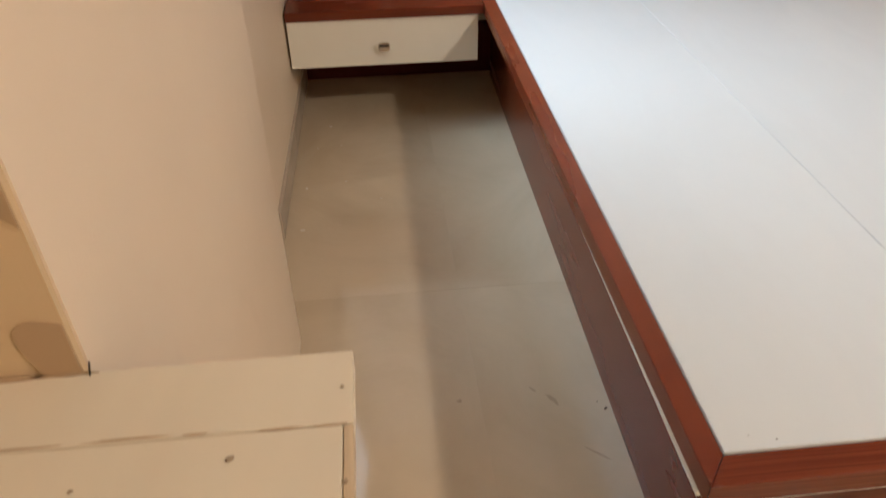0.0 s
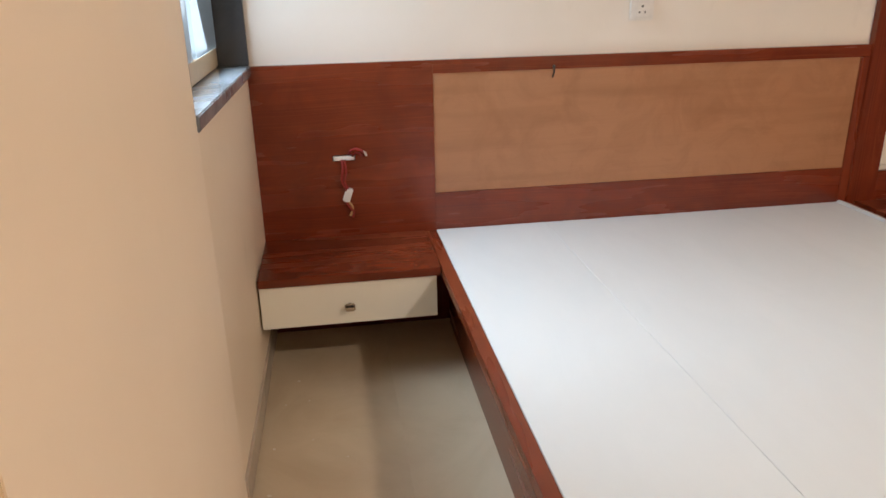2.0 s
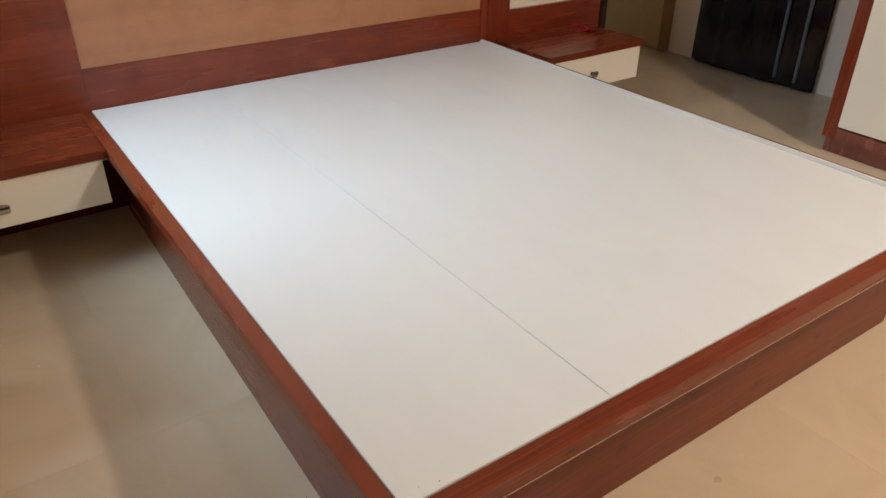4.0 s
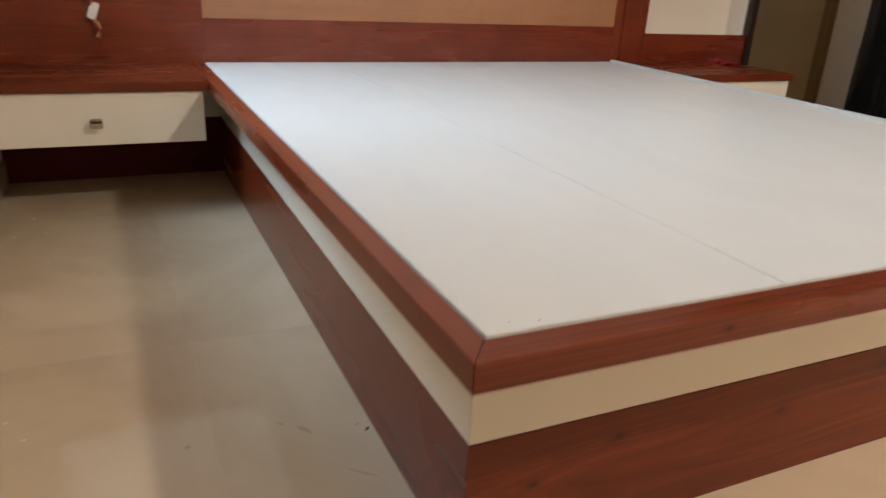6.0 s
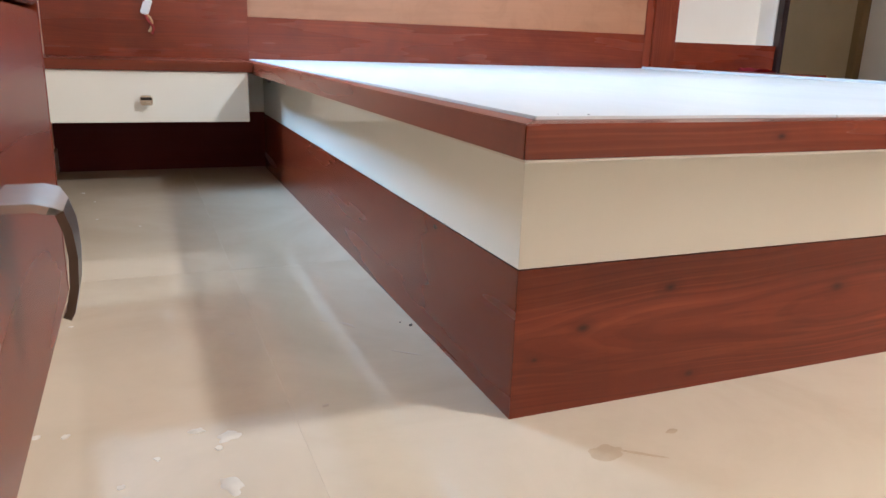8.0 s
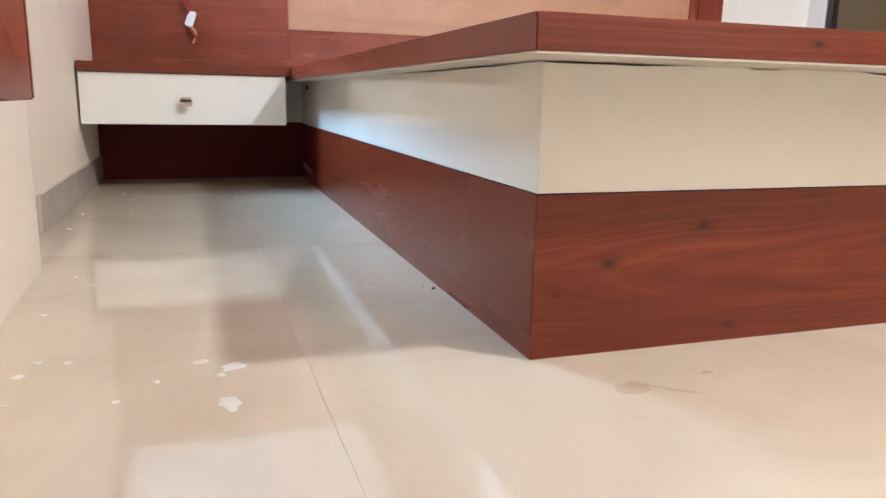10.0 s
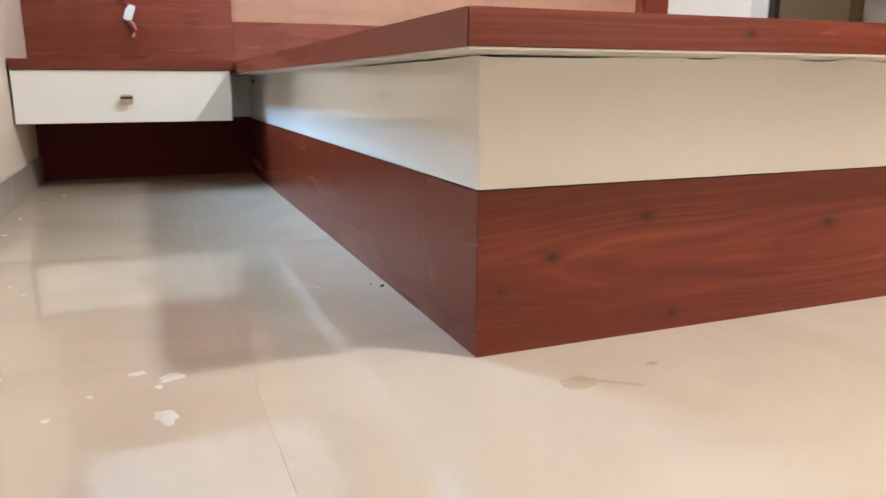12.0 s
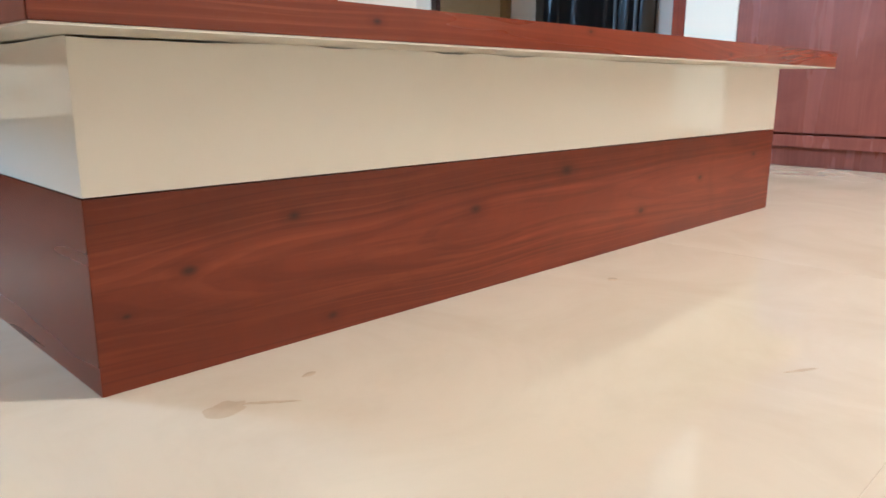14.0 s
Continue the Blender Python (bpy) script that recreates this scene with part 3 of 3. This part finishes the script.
def arch_handle(y, z0, z1, parent):
    """A bow handle: a flat leg that bends down into a tapering strip."""
    path = [(0.0, z1), (0.012, z1), (0.0165, z1 - 0.0012), (0.0195, z1 - 0.004), (0.0215, z1 - 0.011), (0.0222, z1 - 0.020), (0.0215, z0 + 0.012), (0.0195, z0 + 0.003), (0.0180, z0)]
    loops = []
    for k, (dx, z) in enumerate(path):
        half = 0.0175 if k < 3 else 0.011 - 0.005 * (k - 3) / 5
        a, c = Vector((path[max(k - 1, 0)][0], 0, path[max(k - 1, 0)][1])), Vector((path[min(k + 1, 8)][0], 0, path[min(k + 1, 8)][1]))
        d = (c - a).normalized()
        off = Vector((d.z, 0, -d.x)) * 0.0028
        p = Vector((UX + dx, y, z))
        loops.append([p + Vector((0, -half, 0)), p + Vector((0, half, 0)), p + off + Vector((0, half, 0)), p + off + Vector((0, -half, 0))])
    for name, first, last, material, label in (("handle", 0, 3, CHROME, "chrome handle plate"), ("handle_grip", 3, 8, GRIP_METAL, "dark bowed handle strip")):
        bm = bmesh.new()
        rings = [[bm.verts.new(v) for v in loop] for loop in loops[first:last + 1]]
        for a, c in zip(rings, rings[1:]):
            for k in range(4):
                bm.faces.new((a[k], a[(k + 1) % 4], c[(k + 1) % 4], c[k]))
        bm.faces.new(rings[0][::-1])
        bm.faces.new(rings[-1])
        bmesh.ops.recalc_face_normals(bm, faces=bm.faces)
        part(name, bm, material, parent, label)


for ya, yb in ((-0.735, UY1), (-1.24, -0.737), (UY0, -1.242)):
    low = part("drawer_front", box(UX - 0.018, UX, ya + 0.001, yb - 0.0008, 0.27, 0.4222, 0.001), WOOD_Y, unit)
    upper = part("drawer_front", box(UX - 0.018, UX, ya + 0.001, yb - 0.0008, 0.4244, 0.687, 0.001), WOOD_Y, unit)
    mid = ya + 0.337
    arch_handle(mid, 0.318, 0.361, low)
    arch_handle(mid, 0.476, 0.518, upper)

# ---- wardrobe ----
WX = 2.455
ward = thing("wardrobe", (2.8, -0.65, 0), "tall reddish-brown wood wardrobe with two narrow white doors", "wardrobe")
W0, W1 = -1.95, 0.775
part("body", box(WX + 0.022, FAR_X - 0.002, W0, W1 - 0.001, 0.068, 2.15, 0.002), WARDROBE_WOOD, ward)
part("plinth", box(WX + 0.026, FAR_X - 0.002, W0, W1 - 0.004, 0.0, 0.066, 0.001), WARDROBE_WOOD, ward)
part("bottom_rail", box(WX, WX + 0.02, W0, 0.724, 0.068, 0.110, 0.0015), WARDROBE_WOOD, ward)
part("stile", box(WX - 0.002, WX + 0.02, 0.7255, W1, 0.068, 2.15, 0.0015), WOOD_Z, ward)
for ya, yb in ((0.523, 0.7235), (-0.746, -0.546)):
    part("door", box(WX, WX + 0.02, ya, yb, 0.117, 2.14, 0.0015), WHITE_LAM, ward, "narrow white laminate door")
for ya, yb in ((-0.01, 0.52), (-0.543, -0.013), (-1.35, -0.749), (W0, -1.353)):
    leaf = part("door", box(WX, WX + 0.02, ya, yb, 0.117, 2.14, 0.0015), WARDROBE_WOOD, ward)
    part("handle", rod((WX - 0.03, ya + 0.05, 1.0), (WX - 0.03, ya + 0.05, 1.18), 0.006), CHROME, leaf)
    for zz in (1.01, 1.17):
        part("handle_post", rod((WX - 0.03, ya + 0.05, zz), (WX + 0.001, ya + 0.05, zz), 0.004), CHROME, leaf)

# ---- wrapped boards by the far wall ----
wrap = thing("wrapped_boards", (3.08, 1.56, 0), "stack of boards wrapped in shiny black plastic, standing against the wall", "wrapped boards")
bm = bmesh.new()
NY, NZ = 46, 70
grid = {}
for i in range(NY + 1):
    for j in range(NZ + 1):
        s, t = i / NY, j / NZ
        y = 1.205 + 0.715 * s
        z = 0.022 + 1.75 * t + (0.016 * noise.noise(Vector((s * 7, 2.0, 0))) if j == 0 else 0)
        fold = 0.016 * noise.noise(Vector((s * 11, t * 2.2, 0.5))) + 0.003 * noise.noise(Vector((s * 30, t * 6, 3.1)))
        edge = 0.03 * (abs(2 * s - 1) ** 8)
        grid[i, j] = bm.verts.new((3.045 + fold + edge + 0.03 * t, y + 0.008 * noise.noise(Vector((t * 5, s * 3, 1.0))), z))
for i in range(NY):
    for j in range(NZ):
        bm.faces.new((grid[i, j], grid[i, j + 1], grid[i + 1, j + 1], grid[i + 1, j]))
part("wrapping", bm, BLACK_WRAP, wrap, "creased black plastic sheet")
part("boards", box(3.098, 3.128, 1.215, 1.91, 0.0, 1.76, 0.003), DARK_GAP, wrap)
# two fold ridges in the wrap, their highlight given as a paler colour
for y0 in (1.272, 1.384):
    part("fold_ridge", tube([(3.038, y0, 0.05), (3.033, y0 + 0.004, 0.6), (3.045, y0 + 0.006, 1.2), (3.062, y0 + 0.01, 1.74)], 0.009, 6), FOLD_SHEEN, wrap, "ridge of a plastic fold, window sheen painted grey")

# ---- electrical bits ----
plate = thing("wall_socket", (0.687, WALL_Y, 1.065), "white plastic wall socket with three pin holes", "socket")
part("plate", box(0.645, 0.729, WALL_Y - 0.009, WALL_Y - 0.0005, 1.030, 1.100, 0.003), WHITE_PLASTIC, plate)
part("socket_face", box(0.662, 0.712, WALL_Y - 0.012, WALL_Y - 0.0092, 1.040, 1.090, 0.002), WHITE_PLASTIC, plate)
for x0, z0, r in ((0.687, 1.076, 0.0042), (0.677, 1.057, 0.0032), (0.697, 1.057, 0.0032)):
    part("pin_hole", rod((x0, WALL_Y - 0.0124, z0), (x0, WALL_Y - 0.0110, z0), r, 12), DARK_METAL, plate, "dark pin hole")

wires = thing("electric_wire", (-0.32, HEAD_Y, 0.42), "red wires with a white connector hanging from a cut-out", "electric wire")
part("conduit_end", prism([(-0.366, HEAD_Y - 0.006), (-0.292, HEAD_Y - 0.006), (-0.292, HEAD_Y - 0.0005), (-0.366, HEAD_Y - 0.0005)], 0.613, 0.632, 0.003), WHITE_PLASTIC, wires, "white conduit end")
part("wire", tube([(-0.312, HEAD_Y - 0.004, 0.634), (-0.306, HEAD_Y - 0.016, 0.648), (-0.290, HEAD_Y - 0.024, 0.655), (-0.272, HEAD_Y - 0.022, 0.648), (-0.264, HEAD_Y - 0.016, 0.640)], 0.0042), RED_WIRE, wires)
part("wire", tube([(-0.300, HEAD_Y - 0.004, 0.628), (-0.290, HEAD_Y - 0.014, 0.640), (-0.277, HEAD_Y - 0.016, 0.636), (-0.268, HEAD_Y - 0.012, 0.626)], 0.0035), RED_WIRE, wires)
part("wire_end", tube([(-0.266, HEAD_Y - 0.018, 0.644), (-0.259, HEAD_Y - 0.014, 0.637), (-0.255, HEAD_Y - 0.010, 0.628)], 0.0040), WHITE_PLASTIC, wires, "bare white wire end")
part("wire", tube([(-0.337, HEAD_Y - 0.004, 0.616), (-0.336, HEAD_Y - 0.016, 0.585), (-0.341, HEAD_Y - 0.018, 0.55), (-0.325, HEAD_Y - 0.016, 0.510)], 0.0045), RED_WIRE, wires)
part("wire", tube([(-0.328, HEAD_Y - 0.004, 0.616), (-0.325, HEAD_Y - 0.016, 0.58), (-0.331, HEAD_Y - 0.018, 0.545), (-0.320, HEAD_Y - 0.016, 0.512)], 0.0035), RED_WIRE, wires)
conn = box(-0.012, 0.012, -0.009, 0.009, -0.024, 0.024, 0.003)
bmesh.ops.transform(conn, matrix=Matrix.Translation((-0.324, HEAD_Y - 0.012, 0.497)) @ Matrix.Rotation(radians(20), 4, "Y"), verts=conn.verts)
part("connector", conn, WHITE_PLASTIC, wires, "white plastic connector")
part("wire", tube([(-0.328, HEAD_Y - 0.013, 0.478), (-0.314, HEAD_Y - 0.018, 0.462), (-0.311, HEAD_Y - 0.014, 0.445), (-0.320, HEAD_Y - 0.012, 0.424)], 0.004), TAN_WIRE, wires)
part("wire", tube([(-0.332, HEAD_Y - 0.013, 0.476), (-0.318, HEAD_Y - 0.02, 0.452), (-0.308, HEAD_Y - 0.016, 0.438), (-0.312, HEAD_Y - 0.012, 0.418)], 0.004), RED_WIRE, wires)

disc = thing("ceiling_lamp", (1.66, -1.33, CEIL_Z - 0.06), "flat white ceiling lamp, lit", "ceiling lamp")
part("housing", box(1.53, 1.79, -1.46, -1.20, CEIL_Z - 0.045, CEIL_Z - 0.001, 0.01), WHITE_PLASTIC, disc)
part("diffuser", box(1.55, 1.77, -1.44, -1.22, CEIL_Z - 0.054, CEIL_Z - 0.046, 0.002), DISC_GLOW, disc, "glowing diffuser")

# red cloth on the far bedside table
bm = bmesh.new()
N = 18
cells = {}
for i in range(N + 1):
    for j in range(9):
        s, t = i / N, j / 8 - 0.5
        width = 0.030 + 0.100 * max(0.0, s - 0.35) ** 0.7
        x = 2.02 + 0.02 * math.sin(4 * s) - 0.06 * t * s
        y = 1.815 - 0.15 * s + t * width * 0.6
        z = 0.3505 + 0.020 * (0.25 - t * t) * 4 * (0.45 + 0.55 * abs(noise.noise(Vector((s * 6, t * 5, 0.3)))))
        cells[i, j] = bm.verts.new((x, y, z))
for i in range(N):
    for j in range(8):
        bm.faces.new((cells[i, j], cells[i + 1, j], cells[i + 1, j + 1], cells[i, j + 1]))
bmesh.ops.solidify(bm, geom=list(bm.faces), thickness=0.002)
single("cloth", bm, RED_CLOTH, (2.0, 1.72, 0.350), "crumpled red cloth strip on the bedside table", "cloth")


# ---- marks on the floor ----
def splash(name, x, y, rx, ry, turn, seed, material, label, category, group, height=0.0009, base=0.0):
    bm = bmesh.new()
    n = 22
    low, top = [], []
    for k in range(n):
        a = 2 * math.pi * k / n
        r = 1 + 0.5 * noise.noise(Vector((math.cos(a) * 1.6 + seed, math.sin(a) * 1.6, seed * 3)))
        px, py = rx * r * math.cos(a), ry * r * math.sin(a)
        qx, qy = px * math.cos(turn) - py * math.sin(turn), px * math.sin(turn) + py * math.cos(turn)
        low.append(bm.verts.new((x + qx, y + qy, base + 0.0001)))
        top.append(bm.verts.new((x + qx * 0.86, y + qy * 0.86, base + height)))
    bm.faces.new(top)
    for k in range(n):
        bm.faces.new((low[k], low[(k + 1) % n], top[(k + 1) % n], top[k]))
    bmesh.ops.recalc_face_normals(bm, faces=bm.faces)
    single(name, bm, material, (x, y, base), label, category, group)


for x, y, rx, ry, turn, seed in ((-0.312, -0.026, 0.010, 0.016, 0.3, 1.0), (-0.303, 0.066, 0.014, 0.010, 0.6, 2.0), (-0.334, 0.088, 0.008, 0.006, 0, 3.0), (-0.505, 0.092, 0.007, 0.005, 0.4, 4.0), (-0.494, 0.128, 0.006, 0.004, 0, 6.0), (-0.465, 0.120, 0.005, 0.004, 0.9, 7.0), (-0.316, 0.045, 0.004, 0.006, 0.2, 8.0)):
    splash("paint_splash", x, y, rx, ry, turn, seed, PAINT_DRIP, "dried white paint splash on the floor tiles", "paint splash", "paint splashes")
rng = random.Random(5)
for k in range(15):
    yy = rng.uniform(0.0, 1.5)
    xx = -0.59 + abs(rng.gauss(0, 0.12))
    if xx < -0.06 and yy > 0:
        s = rng.uniform(0.0015, 0.0042)
        splash("paint_splash", xx, yy, s * rng.uniform(0.9, 1.8), s, rng.uniform(0, 3), 5.0 + k, PAINT_DRIP, "small dried paint drop on the floor tiles", "paint splash", "paint splashes", 0.0006)
splash("stain", 0.066, -0.098, 0.020, 0.014, 0.2, 9.0, STAIN, "thin brown glue smear on the floor tiles", "stain", "floor stains", 0.0003)
splash("stain", 0.100, -0.112, 0.026, 0.0022, -0.65, 10.0, STAIN, "thin brown glue streak on the floor tiles", "stain", "floor stains", 0.0006)
splash("stain", 0.518, -0.42, 0.020, 0.0022, -0.5, 11.0, STAIN, "thin brown glue streak on the floor tiles", "stain", "floor stains", 0.0006)
splash("stain", 0.685, -0.099, 0.010, 0.007, 0.1, 12.0, STAIN, "small brown glue spot on the floor tiles", "stain", "floor stains", 0.0004)
splash("stain", 0.164, -0.084, 0.008, 0.004, 0.1, 13.0, STAIN, "small brown glue spot on the floor tiles", "stain", "floor stains", 0.0004)
for x, y, rx, ry, turn, seed in ((-0.267, 0.355, 0.005, 0.004, 0, 31.0), (-0.130, 0.368, 0.008, 0.0025, -0.9, 32.0), (-0.099, 0.341, 0.016, 0.004, -1.0, 33.0), (-0.046, 0.212, 0.024, 0.0025, -0.7, 34.0), (-0.190, 0.10, 0.005, 0.003, 0.5, 35.0)):
    splash("stain", x, y, rx, ry, turn, seed, DIRT, "faint brown dirt smudge on the floor tiles", "stain", "floor stains", 0.0003)
for x, y, s in ((-0.009, 0.308, 0.0034), (-0.02, 0.325, 0.0016)):
    splash("grit", x, y, s, s * 0.6, 0.4, 20 + x * 9, GRIT, "speck of dark dirt on the floor tiles", "dirt speck", "dirt specks", s * 0.8)

# ---- marks on the bare board top and on the bed ----
BOARD_Z = 0.7061
for x, y, rx, ry, seed in ((-0.600, -0.2195, 0.022, 0.0022, 41.0), (-0.568, -0.2190, 0.018, 0.0016, 42.0), (-0.612, -0.2225, 0.010, 0.0020, 43.0)):
    splash("stain", x, y, rx, ry, 0.02, seed, PLASTER_PATCH, "brown glue line along the back of the board top", "stain", "board stains", 0.0006, BOARD_Z)
for x, rx, seed in ((-0.575, 0.024, 51.0), (-0.520, 0.022, 52.0), (-0.485, 0.007, 53.0), (-0.440, 0.012, 54.0), (-0.415, 0.010, 55.0)):
    splash("stain", x, -0.2712 + 0.0012 * math.sin(seed), rx, 0.0009, 0.01, seed, GLUE, "thin brown glue mark along the seam of the board", "stain", "board stains", 0.0003, BOARD_Z)
for x, y, s, base in ((-0.465, -0.289, 0.0022, BOARD_Z), (-0.406, -0.309, 0.0017, BOARD_Z), (-0.540, -0.300, 0.0014, BOARD_Z), (-0.408, -0.246, 0.0013, BOARD_Z), (0.041, -0.048, 0.0013, 0.3508), (0.011, -0.040, 0.0008, 0.3508)):
    splash("grit", x, y, s, s * 0.7, 0.4, 70 + x * 9, DIRT if base > 0.5 else GRIT, "speck of brown dirt on the white board", "dirt speck", "dirt specks", s * 0.6, base)
single("nail", rod((-0.5525, -0.2205, 0.7060), (-0.5500, -0.2205, 0.7165), 0.0006, 8), DARK_METAL, (-0.5525, -0.2205, 0.706), "small bent nail at the corner of the board", "nail")

# ---- floor tiles ----
SIDE = 1.200
LONG = 1.200
slab = box(0.00015, SIDE - 0.00015, 0.00015, LONG - 0.00015, -0.012, 0.0, 0.0003)
slab_mesh = bpy.data.meshes.new("tile")
slab.to_mesh(slab_mesh)
slab.free()
slab_mesh.materials.append(TILE)
for i in range(-1, 3):
    for j in range(-2, 4):
        x, y = -0.229 + SIDE * i, -0.53 + LONG * j
        if x > FAR_X or y > 3.3:
            continue
        ob = new("tile", slab_mesh)
        ob.parent = floor
        ob.location = (x, y, 0)
